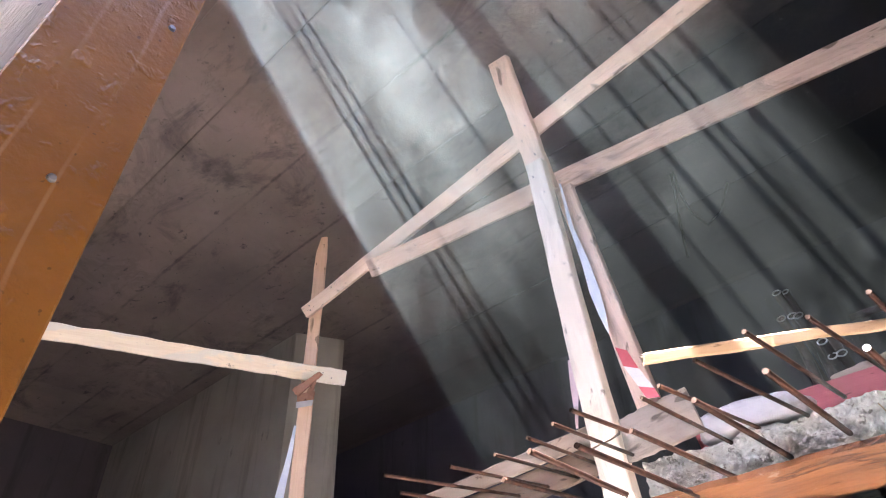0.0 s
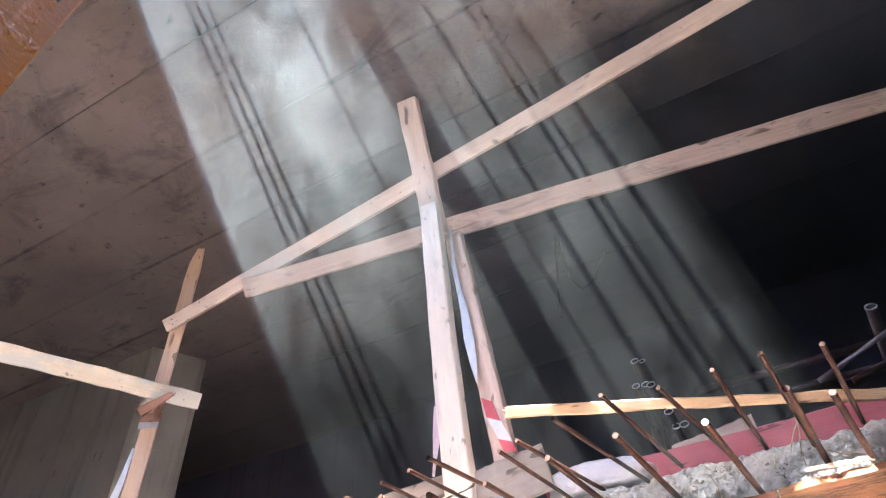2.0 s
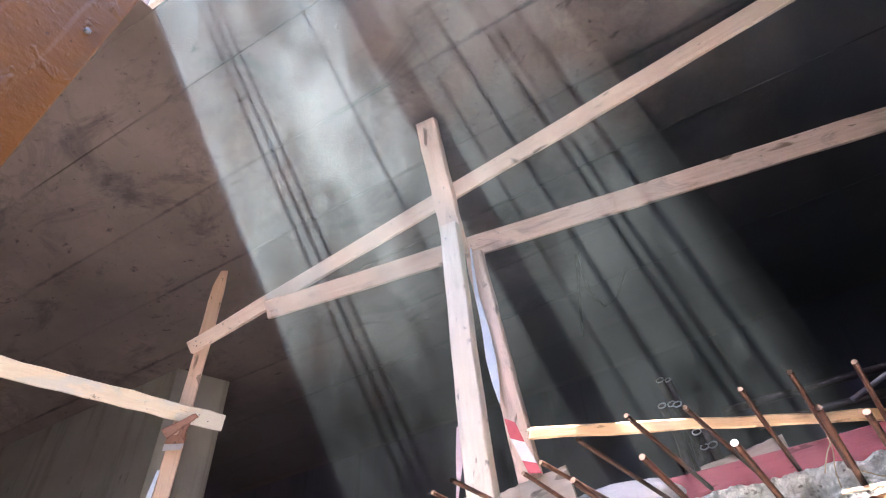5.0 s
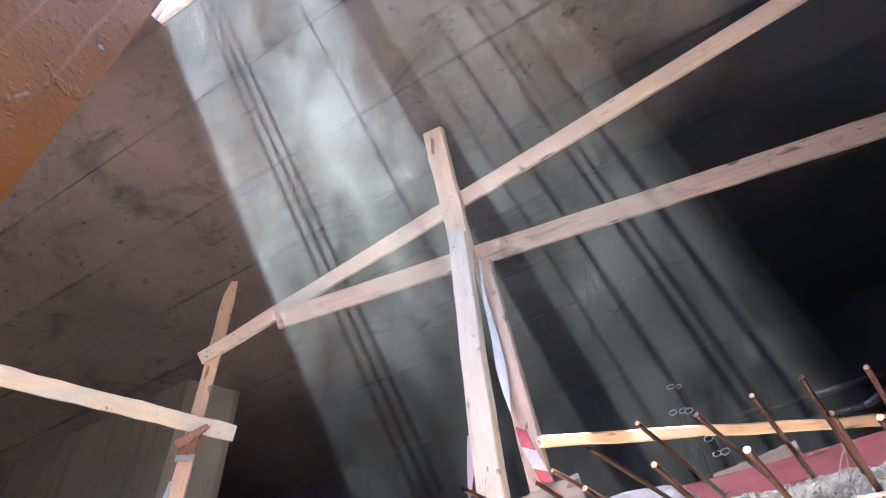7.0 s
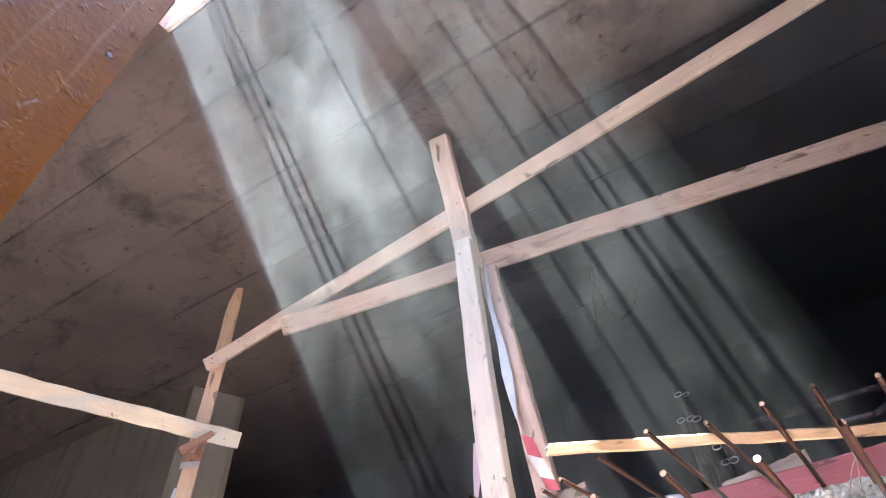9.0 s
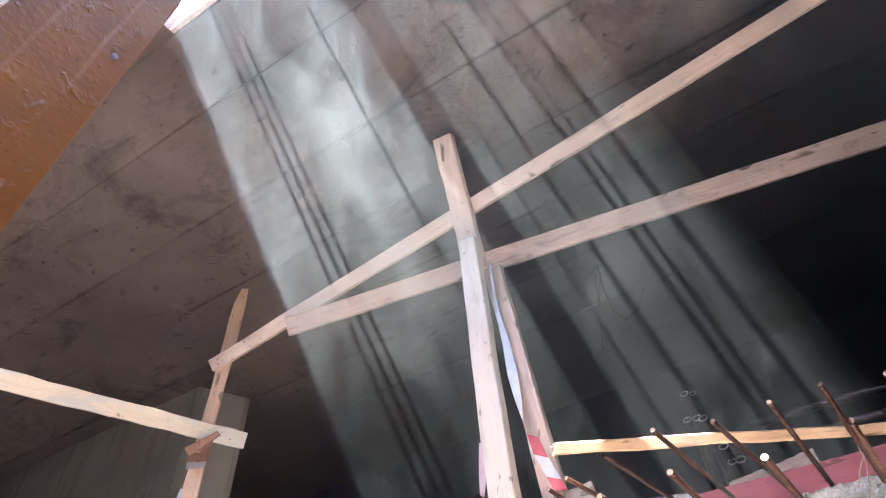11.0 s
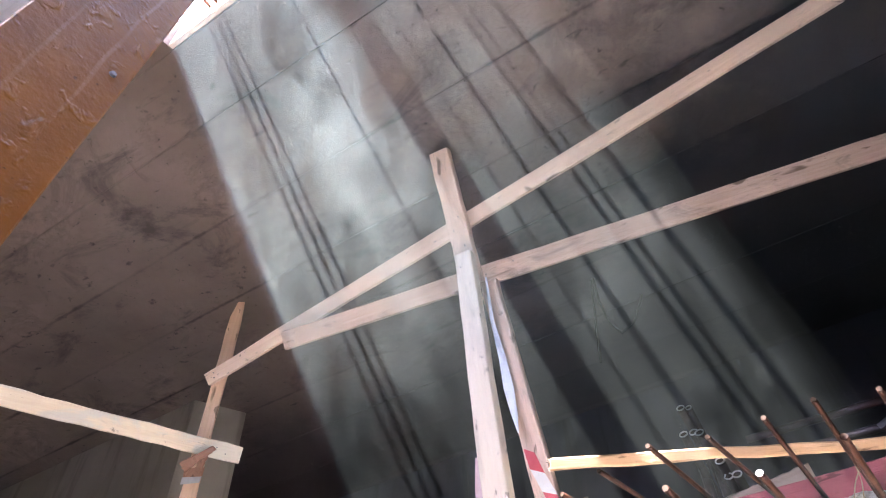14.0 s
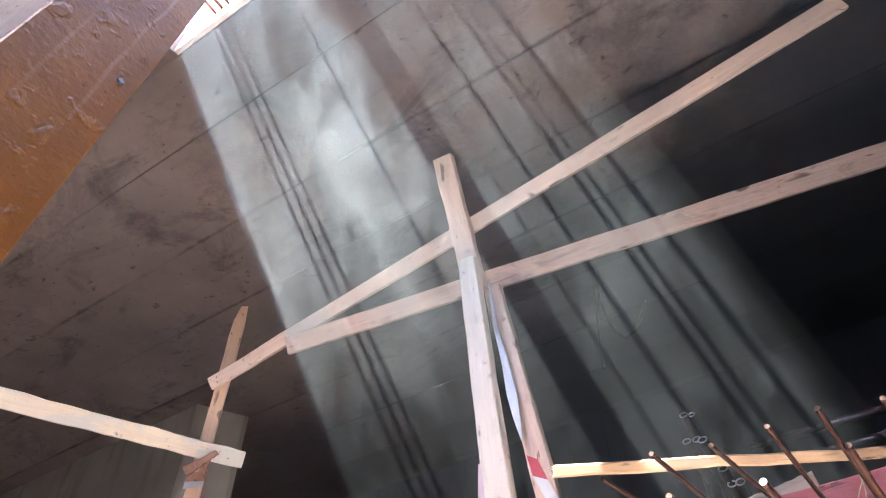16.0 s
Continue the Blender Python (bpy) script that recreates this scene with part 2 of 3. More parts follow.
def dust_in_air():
    """Thin drifting dust: mostly clear, its density also shaped like the sun shafts."""
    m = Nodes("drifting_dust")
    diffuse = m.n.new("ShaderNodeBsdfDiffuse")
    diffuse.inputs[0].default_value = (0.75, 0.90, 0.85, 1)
    towards = m.n.new("ShaderNodeCombineXYZ")          # normal set towards the sun: layers catch full sunlight whichever way they lie
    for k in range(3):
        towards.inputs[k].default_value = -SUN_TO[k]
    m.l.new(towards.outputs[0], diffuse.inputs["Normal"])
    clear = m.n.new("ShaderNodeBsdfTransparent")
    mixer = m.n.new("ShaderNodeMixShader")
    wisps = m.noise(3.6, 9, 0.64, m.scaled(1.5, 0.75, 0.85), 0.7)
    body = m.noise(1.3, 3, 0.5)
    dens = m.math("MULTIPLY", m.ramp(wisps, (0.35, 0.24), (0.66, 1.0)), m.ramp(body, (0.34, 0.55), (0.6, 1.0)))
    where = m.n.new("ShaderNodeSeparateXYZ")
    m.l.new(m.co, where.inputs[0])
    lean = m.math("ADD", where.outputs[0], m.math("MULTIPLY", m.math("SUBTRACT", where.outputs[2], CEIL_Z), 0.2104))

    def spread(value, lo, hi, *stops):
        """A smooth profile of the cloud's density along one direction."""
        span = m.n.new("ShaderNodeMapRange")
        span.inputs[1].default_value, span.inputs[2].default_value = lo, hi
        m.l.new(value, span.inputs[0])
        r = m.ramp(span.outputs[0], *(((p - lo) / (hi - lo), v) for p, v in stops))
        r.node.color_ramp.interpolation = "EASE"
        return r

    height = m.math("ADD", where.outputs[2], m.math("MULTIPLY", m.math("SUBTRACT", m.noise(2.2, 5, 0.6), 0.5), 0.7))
    # bright left shaft and dimmer right one, their light shaped as dust density
    left_shaft = m.math("MULTIPLY", spread(lean, -2.0, 0.5, (-1.605, 0.0), (-1.565, 0.8), (-1.3, 0.75), (-1.12, 1.0), (-0.97, 0.75), (-0.78, 0.12)),
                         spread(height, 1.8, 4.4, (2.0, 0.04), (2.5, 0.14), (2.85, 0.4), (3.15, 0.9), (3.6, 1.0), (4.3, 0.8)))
    right_shaft = m.math("MULTIPLY", spread(lean, -2.0, 0.5, (-1.0, 0.0), (-0.80, 0.14), (-0.60, 0.21), (-0.36, 0.19), (-0.25, 0.0)),
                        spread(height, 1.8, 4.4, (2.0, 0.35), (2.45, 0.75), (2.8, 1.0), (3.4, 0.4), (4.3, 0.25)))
    dens = m.math("MULTIPLY", dens, m.math("ADD", left_shaft, right_shaft))
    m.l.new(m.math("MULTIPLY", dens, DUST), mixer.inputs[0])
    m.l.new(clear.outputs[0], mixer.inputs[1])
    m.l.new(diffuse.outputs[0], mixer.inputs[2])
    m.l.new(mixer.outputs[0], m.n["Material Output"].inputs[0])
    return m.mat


CEIL_Z, EDGE_Y = 4.26, 0.47
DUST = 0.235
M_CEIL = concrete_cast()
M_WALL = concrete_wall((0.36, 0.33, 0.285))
# darker copy of the wall concrete: the void's shade put into its colour
M_SHADEWALL = concrete_wall((0.080, 0.074, 0.104))
# darker, purplish grey tint for the west wall
M_WESTWALL = concrete_wall((0.10, 0.085, 0.095))
M_FLOOR = concrete_wall((0.70, 0.65, 0.605))
M_BROKEN = concrete_broken()
M_PINE = pine("sawn_pine", (0.88, 0.70, 0.58), (0.60, 0.40, 0.29))
# paler pine; the front post's bright lighting is put into its colour
M_PALE = pine("pale_pine", (0.88, 0.79, 0.67), (0.66, 0.54, 0.42), 0.4)
M_CREAM = pine("cream_pine", (0.92, 0.79, 0.60), (0.72, 0.54, 0.36), 0.3, 0.6)
M_YELLOW = pine("yellow_pine", (0.60, 0.40, 0.23), (0.42, 0.25, 0.12), 0.15)
M_OLDWOOD = pine("weathered_wood", (0.20, 0.135, 0.095), (0.10, 0.062, 0.042), 0.4)
M_TAN = pine("tan_plank", (0.38, 0.31, 0.26), (0.23, 0.17, 0.13), 0.35)
M_GREYPLY = pine("grey_plywood", (0.34, 0.295, 0.26), (0.21, 0.17, 0.145), 0.55)
M_SOFFIT = stained_form()
M_STAINED = pine("stained_pine", (0.76, 0.57, 0.46), (0.44, 0.27, 0.18), 0.85)
M_REDWOOD = pine("red_brown_wood", (0.42, 0.22, 0.15), (0.26, 0.11, 0.07), 0.2)
M_ORANGE = pine("orange_pine", (0.84, 0.60, 0.43), (0.60, 0.37, 0.23), 0.15)
M_PINK = pine("pink_painted_wood", (0.45, 0.115, 0.135), (0.33, 0.075, 0.09), 0.3)
M_BROWN = brown_film()
M_RUST = rust()
M_WIRE = plain("tie_wire", (0.10, 0.075, 0.06), (0.2, 0.16, 0.13), 0.5, 40, 0.6)
M_SACK = plain("white_sack", (0.38, 0.40, 0.45), (0.56, 0.57, 0.61), 0.55, 9, 0, 0.004)
M_TUBE = plain("grey_tube", (0.16, 0.14, 0.16), (0.34, 0.31, 0.33), 0.4, 15, 0.5)
M_DARKTUBE = plain("dark_tube", (0.035, 0.022, 0.022), (0.09, 0.06, 0.058), 0.5, 15, 0.2)
M_CABLE = plain("black_cable", (0.003, 0.003, 0.003), (0.006, 0.006, 0.006), 0.9)
M_FILM = plain("plastic_strip", (0.55, 0.62, 0.74), (0.74, 0.78, 0.86), 0.35, 14, 0, 0.003)
M_PINKFILM = plain("pink_plastic_strip", (0.60, 0.38, 0.42), (0.74, 0.60, 0.62), 0.4, 14, 0, 0.003)
M_NAIL = plain("nail_steel", (0.10, 0.10, 0.11), (0.28, 0.28, 0.30), 0.35, 60, 0.8)
M_RED = plain("red_tape", (0.52, 0.03, 0.05), (0.66, 0.06, 0.09), 0.4, 18, 0, 0.002)
M_WHITE = plain("white_tape", (0.62, 0.60, 0.57), (0.78, 0.76, 0.74), 0.4, 18, 0, 0.002)
M_CUT = plain("sheared_steel", (0.014, 0.008, 0.006), (0.04, 0.023, 0.017), 0.5, 60, 0.0)
M_CUT.node_tree.nodes["Principled BSDF"].inputs["Specular IOR Level"].default_value = 0.05
M_RIM = plain("cut_steel", (0.30, 0.29, 0.30), (0.48, 0.46, 0.47), 0.4, 30, 0.1)
M_STRAW = plain("straw_twine", (0.35, 0.28, 0.17), (0.55, 0.47, 0.32), 0.8, 50)


# ---- mesh helpers ----
def part(name, bm, material, parent=None, label=""):
    """Links a bmesh as ONE mesh object, under a thing or under a part where a parent is given."""
    data = bpy.data.meshes.new(name)
    bm.normal_update()
    bm.to_mesh(data)
    bm.free()
    data.materials.append(material)
    ob = new(name, data)
    if parent is not None:
        ob.parent = parent
        ob.matrix_parent_inverse = parent.matrix_world.inverted()
    if label:
        ob["label"] = label
    return ob


def box(bm, lo, hi):
    v = [bm.verts.new((x, y, z)) for x in (lo[0], hi[0]) for y in (lo[1], hi[1]) for z in (lo[2], hi[2])]
    for f in ((0, 1, 3, 2), (4, 6, 7, 5), (0, 4, 5, 1), (2, 3, 7, 6), (0, 2, 6, 4), (1, 5, 7, 3)):
        bm.faces.new([v[i] for i in f])


def axes(p0, p1, normal):
    """A pose at p0 whose x runs to p1 and whose z leans to normal."""
    x = (Vector(p1) - Vector(p0)).normalized()
    z = Vector(normal)
    z = (z - x * z.dot(x)).normalized()
    y = z.cross(x)
    m = Matrix((x, y, z)).transposed().to_4x4()
    m.translation = p0
    return m


def board_mesh(length, w0, w1, thick, seed, wobble=0.0025, steps=14, pointed=False, bow=0.0):
    """A sawn board along x: its edges waver, its ends are cut a little out of square."""
    rnd = random.Random(seed)
    bm = bmesh.new()
    rings = []
    c = min(0.004, thick * 0.2)
    skew = rnd.uniform(-0.02, 0.02)
    for i in range(steps + 1):
        u = i / steps
        w = (w0 + (w1 - w0) * u) / 2
        j = [rnd.uniform(-wobble, wobble) for _ in range(4)]
        x = length * u
        a, b = -w + j[0], w + j[1]
        d = bow * math.sin(math.pi * u)
        if pointed and i == steps:
            a, b = a * 0.75, b * 0.35
        lo, hi = -thick / 2 + j[2] * 0.5 + d, thick / 2 + j[3] * 0.5 + d
        prof = [(a + c, lo), (b - c, lo), (b, lo + c), (b, hi - c), (b - c, hi), (a + c, hi), (a, hi - c), (a, lo + c)]
        end = skew if i in (0, steps) else 0.0
        rings.append([bm.verts.new((x + end * yy / max(w, 0.01) * 0.5, yy, zz)) for yy, zz in prof])
    for r, s in zip(rings, rings[1:]):
        for k in range(8):
            bm.faces.new((r[k], r[(k + 1) % 8], s[(k + 1) % 8], s[k]))
    bm.faces.new(list(reversed(rings[0])))
    bm.faces.new(rings[-1])
    return bm


def board(name, p0, p1, w0, w1, thick, normal, material, label, category, seed=1, group="", **more):
    """A board as a top-level thing between two points."""
    n = (Vector(p1) - Vector(p0)).length
    ob = part(name, board_mesh(n, w0, w1, thick, seed, **more), material)
    ob.matrix_world = axes(p0, p1, normal)
    return tagged(ob, label, category, group)


def nails(ob, spots, thick, r=0.0036):
    """Nail heads standing out of a board's visible face, as its parts; spots are (along, across)."""
    for x, y in spots:
        bm = bmesh.new()
        bmesh.ops.create_cone(bm, cap_ends=True, segments=8, radius1=r, radius2=r * 0.8, depth=0.008,
                              matrix=Matrix.Translation((x, y, thick / 2 + 0.002)))
        n = part("nail", bm, M_NAIL)
        n.parent = ob


def tube_mesh(points, r, sides=10, ribs=0.0, pitch=0.012, taper=1.0):
    """A round bar along points; ribs raises small rings as on reinforcing steel."""
    pts = [Vector(p) for p in points]
    if ribs:
        fine = []
        for a, b in zip(pts, pts[1:]):
            n = max(2, int((b - a).length / pitch))
            fine += [a.lerp(b, i / n) for i in range(n)]
        pts = fine + [pts[-1]]
    bm = bmesh.new()
    rings = []
    for i, p in enumerate(pts):
        d = (pts[min(i + 1, len(pts) - 1)] - pts[max(i - 1, 0)]).normalized()
        a = d.orthogonal().normalized() if abs(d.z) > 0.95 else d.cross(Vector((0, 0, 1))).normalized()
        b = d.cross(a)
        rr = (r + (ribs if i % 2 else 0.0)) * (1 + (taper - 1) * i / max(1, len(pts) - 1))
        rings.append([bm.verts.new(p + (a * math.cos(t) + b * math.sin(t)) * rr)
                      for t in (2 * math.pi * k / sides for k in range(sides))])
    for q, s in zip(rings, rings[1:]):
        for k in range(sides):
            bm.faces.new((q[k], q[(k + 1) % sides], s[(k + 1) % sides], s[k]))
    bm.faces.new(list(reversed(rings[0])))
    bm.faces.new(rings[-1])
    for f in bm.faces:
        f.smooth = len(f.verts) == 4
    return bm


def pipe_mesh(p0, p1, r, wall=0.003, sides=20):
    """An open pipe with a real bore."""
    a, b = Vector(p0), Vector(p1)
    d = (b - a).normalized()
    u = d.orthogonal().normalized()
    v = d.cross(u)
    bm = bmesh.new()
    rings = [[bm.verts.new(p + (u * math.cos(t) + v * math.sin(t)) * q) for t in (2 * math.pi * k / sides for k in range(sides))]
             for p, q in ((a, r), (b, r), (b, r - wall), (a, r - wall))]
    for i in range(4):
        s, t = rings[i], rings[(i + 1) % 4]
        for k in range(sides):
            f = bm.faces.new((s[k], s[(k + 1) % sides], t[(k + 1) % sides], t[k]))
            f.smooth = i in (0, 2)
    return bm


def strip_mesh(rows, steps=6):
    """A limp strip from rows of (left, right) edge points, with a small thickness."""
    bm = bmesh.new()
    pts = []
    for (a, b), (c, d) in zip(rows, rows[1:]):
        for i in range(steps):
            u = i / steps
            pts.append((Vector(a).lerp(Vector(c), u), Vector(b).lerp(Vector(d), u)))
    pts.append((Vector(rows[-1][0]), Vector(rows[-1][1])))
    off = Vector((0, 0.0016, 0.0005))
    ring = [[bm.verts.new(p) for p in (a, b, b + off, a + off)] for a, b in pts]
    for r, s in zip(ring, ring[1:]):
        for k in range(4):
            bm.faces.new((r[k], s[k], s[(k + 1) % 4], r[(k + 1) % 4]))
    bm.faces.new(ring[0])
    bm.faces.new(list(reversed(ring[-1])))
    return bm


def structure(name, bm, material, label, category):
    return tagged(part(name, bm, material), label, category, kind="structure")


# ---- the large structure ----
OPEN_X0, OPEN_X1, OPEN_Y0 = -1.618, -0.240, -2.7

# upper slab: underside in strips, each the print of one shuttering panel
bm = bmesh.new()
rnd = random.Random(4)
JOINTS = (0.0016, 0.0010, 0.0013, 0.0015, 0.0010)
ys = [EDGE_Y] + [0.815 + 0.503 * k for k in range(0, 18)]
for k, (ya, yb) in enumerate(zip(ys, ys[1:])):
    x = -7.0 + rnd.uniform(0.0, 1.5)
    xs = [-7.0] + [x + 4.0 * i for i in range(4) if x + 4.0 * i < 6.0] + [6.0]
    xs = [v for v in xs if not -4.5 < v < 2.5] if k < 9 else xs
    g0, g1 = JOINTS[(k - 1) % 5], JOINTS[k % 5]
    for xa, xb in zip(xs, xs[1:]):
        dz = rnd.uniform(0.0, 0.004)
        box(bm, (xa + 0.001, ya + g0, CEIL_Z - dz), (xb - 0.001, yb - g1, CEIL_Z + 0.02))
box(bm, (-7.0, EDGE_Y + 0.002, CEIL_Z + 0.012), (6.0, 9.4, CEIL_Z + 0.24))
box(bm, (-7.0, OPEN_Y0, CEIL_Z), (OPEN_X0, EDGE_Y - 0.002, CEIL_Z + 0.239))
box(bm, (OPEN_X1, OPEN_Y0, CEIL_Z), (6.0, EDGE_Y - 0.002, CEIL_Z + 0.239))
box(bm, (-7.0, -3.2, CEIL_Z), (6.0, OPEN_Y0 - 0.002, CEIL_Z + 0.239))
ceiling = structure("ceiling", bm, M_CEIL, "grey-brown concrete slab underside with shuttering joints, dark stains and painted shade", "ceiling")

# walls; the low one at x 0.5 is unseen, added to block bounce light
bm = bmesh.new()
WX0, WX1, WY = -6.8, -3.66, 2.47
prof = [(WX0, WY), (WX1, WY), (-3.48, 2.82), (-3.95, 3.2), (WX0, 3.2)]
lo = [bm.verts.new((x, y, 0.0)) for x, y in prof]
hi = [bm.verts.new((x, y, CEIL_Z - 0.004)) for x, y in prof]
for i in range(5):
    bm.faces.new((lo[i], lo[(i + 1) % 5], hi[(i + 1) % 5], hi[i]))
bm.faces.new(hi)
bm.faces.new(list(reversed(lo)))
structure("wall_pier", bm, M_WALL, "bare grey concrete wall with a chamfered end", "wall")
# the wall at y 4.4 is added, its dark colour standing for void
for nm, a, b, mat in (("wall_west", (-7.0, -3.2, 0), (-6.8, 9.4, CEIL_Z), M_WESTWALL), ("wall_east", (6.0, -3.2, 0), (6.2, 9.4, CEIL_Z), M_SHADEWALL),
                      ("wall_south", (-7.0, -3.4, 0), (6.2, -3.2, CEIL_Z), M_WALL), ("wall_pit", (0.5, -3.2, 0), (0.7, 1.3, 1.85), M_SHADEWALL), ("wall_north", (-7.0, 9.4, 0), (6.2, 9.6, CEIL_Z), M_SHADEWALL), ("wall_back", (-6.8, 4.4, 0), (6.0, 4.55, CEIL_Z - 0.006), M_SHADEWALL), ("wall_below", (-0.72, 2.05, 0), (6.0, 2.2, 2.035), M_SHADEWALL)):
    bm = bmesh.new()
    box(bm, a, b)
    structure(nm, bm, mat, "dark bare concrete wall of a set partly added out of view", "wall")
bm = bmesh.new()
box(bm, (-60, -60, -0.2), (60, 60, 0.0))
structure("ground", bm, M_FLOOR, "pale dusty concrete ground", "ground")

# lower slab with its hacked edge
SLAB_Y, SLAB_LO, SLAB_HI = 1.723, 2.081, 2.194
bm = bmesh.new()
nx, nz = 420, 34
rows = []
for i in range(nx + 1):
    x = -0.742 + 1.566 * i / nx
    col = []
    top = SLAB_HI - 0.007 + 0.013 * noise.noise((x * 8, 3, 0)) + 0.010 * noise.noise((x * 29, 9, 0))
    bot = SLAB_LO + 0.009 * noise.noise((x * 7, 7, 1))
    for j in range(nz + 1):
        z = bot + (top - bot) * j / nz
        rough = 0.019 * noise.fractal((x * 17, z * 17, 2), 0.55, 2.1, 7) + 0.016 * noise.noise((x * 9, z * 9, 5)) + 0.006 * noise.ridged_multi_fractal((x * 30, z * 40, 7), 0.8, 2.2, 4, 1.0, 2.0)
        col.append(bm.verts.new((x, SLAB_Y + 0.01 + rough + (0.03 if j == nz else 0.0), z)))
    col.append(bm.verts.new((x, SLAB_Y + 0.26, SLAB_HI)))
    col.append(bm.verts.new((x, SLAB_Y + 0.26, SLAB_LO)))
    rows.append(col)
for a, b in zip(rows, rows[1:]):
    m = len(a)
    for k in range(m):
        bm.faces.new((a[k], b[k], b[(k + 1) % m], a[(k + 1) % m]))
bm.faces.new(list(reversed(rows[0])))
bm.faces.new(rows[-1])
slab_edge = structure("slab_edge", bm, M_BROKEN, "hacked grey concrete slab edge with exposed stones", "slab edge")
bm = bmesh.new()
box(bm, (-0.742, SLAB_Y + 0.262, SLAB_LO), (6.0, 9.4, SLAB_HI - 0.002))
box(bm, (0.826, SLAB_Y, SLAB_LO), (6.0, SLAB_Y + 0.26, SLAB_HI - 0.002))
structure("slab", bm, M_SHADEWALL, "concrete floor slab with shade put into its dark colour", "floor")
soffit = new("soffit_formwork")
soffit.location = (-0.76, SLAB_Y, SLAB_LO - 0.02)
tagged(soffit, "orange-brown formwork boards under the slab", "formwork", kind="structure")
bpy.context.view_layer.update()
for xa, xb in ((-0.759, 0.006), (0.010, 1.445)):
    bm = bmesh.new()
    n = 60
    grid = []
    for i in range(n + 1):
        x = xa + (xb - xa) * i / n
        y = SLAB_Y - 0.020 + 0.013 * noise.noise((x * 10, 1.7, 0)) + 0.006 * noise.noise((x * 43, 4.4, 0))
        out_u = min(1.0, max(0.0, (x + 0.06) / 0.18))
        y -= 0.024 * out_u * out_u * (3 - 2 * out_u)            # the boards stick out further at this end
        lo_z = SLAB_LO - 0.019 + 0.003 * noise.noise((x * 5, 8, 2))
        grid.append([bm.verts.new(p) for p in ((x, y, lo_z), (x, 3.6, lo_z), (x, 3.6, SLAB_LO - 0.007), (x, y, SLAB_LO - 0.004))])
    for a, b in zip(grid, grid[1:]):
        for k in range(4):
            bm.faces.new((a[k], a[(k + 1) % 4], b[(k + 1) % 4], b[k]))
    bm.faces.new(grid[0])
    bm.faces.new(list(reversed(grid[-1])))
    part("form_board", bm, M_SOFFIT, soffit)

# ---- guard rails and posts ----
LEAN = Vector((0, -1, -0.567)).normalized()       # the way the boards' faces look

upper = board("guard_rail", (-2.559, 1.770, 3.597), (0.958, 1.780, 4.102), 0.074, 0.084, 0.028, LEAN, M_PINE,
              "long sawn pine guard rail nailed behind the post", "guard rail", 3, "guard rails")
nails(upper, ((0.06, 0.012), (0.055, -0.015), (1.36, 0.015), (1.52, -0.012), (1.9, 0.01)), 0.028)
lower = board("guard_rail", (-1.949, 1.720, 3.559), (1.219, 2.300, 3.635), 0.094, 0.098, 0.028, LEAN, M_STAINED,
              "long stained pine guard rail nailed behind the post", "guard rail", 7, "guard rails")
nails(lower, ((0.07, 0.02), (0.06, -0.02), (0.3, 0.01), (1.1, 0.0), (1.24, 0.022)), 0.028)
side = board("guard_rail", (-3.36, -0.25, 3.16), (-2.37, 1.945, 3.16), 0.083, 0.085, 0.028, (0.9, -0.35, -0.45), M_CREAM,
             "cream pine guard rail with a whitish stain", "guard rail", 11, "guard rails", wobble=0.004, steps=26)
nails(side, ((2.28, 0.01), (2.33, -0.01), (2.25, 0.0)), 0.028)

top_post = board("guard_post", (-0.929, 1.888, 3.538), (-0.869, 1.544, 4.144), 0.102, 0.104, 0.05, LEAN, M_PINE,
                 "sawn pine post spliced above the lower post", "post", 17, "guard posts")
nails(top_post, ((0.27, 0.02), (0.33, -0.02), (0.12, 0.0)), 0.05)
front_post = board("guard_post", (-0.801, 1.694, 1.955), (-0.894, 1.764, 3.600), 0.094, 0.086, 0.05, LEAN, M_PALE,
                   "pale pine post, its overexposed look put into the colour, tied with wire", "post", 23, "guard posts", bow=0.012)
nails(front_post, ((1.55, 0.015), (1.42, -0.02), (1.05, 0.02), (1.02, -0.01), (1.68, -0.02)), 0.055)
back_post = board("guard_post", (-0.669, 1.742, 2.271), (-0.860, 1.925, 3.525), 0.076, 0.084, 0.035, LEAN, M_STAINED,
                  "leaning pine brace wrapped with barrier tape", "post", 29, "guard posts")
left_post = board("guard_post", (-2.562, 1.843, 2.423), (-2.540, 1.830, 4.189), 0.070, 0.072, 0.05, (0.75, -0.62, -0.2), M_ORANGE,
                  "thin pine post with a pointed top", "post", 31, "guard posts", pointed=True)
right_rail = board("guard_rail", (-0.524, 1.393, 2.306), (0.753, 2.011, 2.260), 0.026, 0.028, 0.018, (-0.3, -0.9, -0.25), M_YELLOW,
                   "narrow yellow pine batten with a splintered end", "guard rail", 37, "guard rails", wobble=0.004)

# torn fibres at the batten's end
tip, inner = right_rail.matrix_world @ Vector((0, 0, 0)), right_rail.matrix_world @ Vector((0.1, 0, 0))
out = (tip - inner).normalized()
side_way = (right_rail.matrix_world.to_3x3() @ Vector((0, 1, 0))).normalized()
for k, (v, length, tilt) in enumerate(((-0.009, 0.012, -0.3), (-0.003, 0.008, 0.2), (0.004, 0.014, 0.1), (0.009, 0.009, 0.3))):
    start = tip + side_way * v - out * 0.006
    part("splinter", tube_mesh([start, start + out * length * 0.6, start + (out + side_way * tilt).normalized() * length * 1.2], 0.0032, 5, taper=0.25), M_OLDWOOD, right_rail, "torn dark wood fibre")

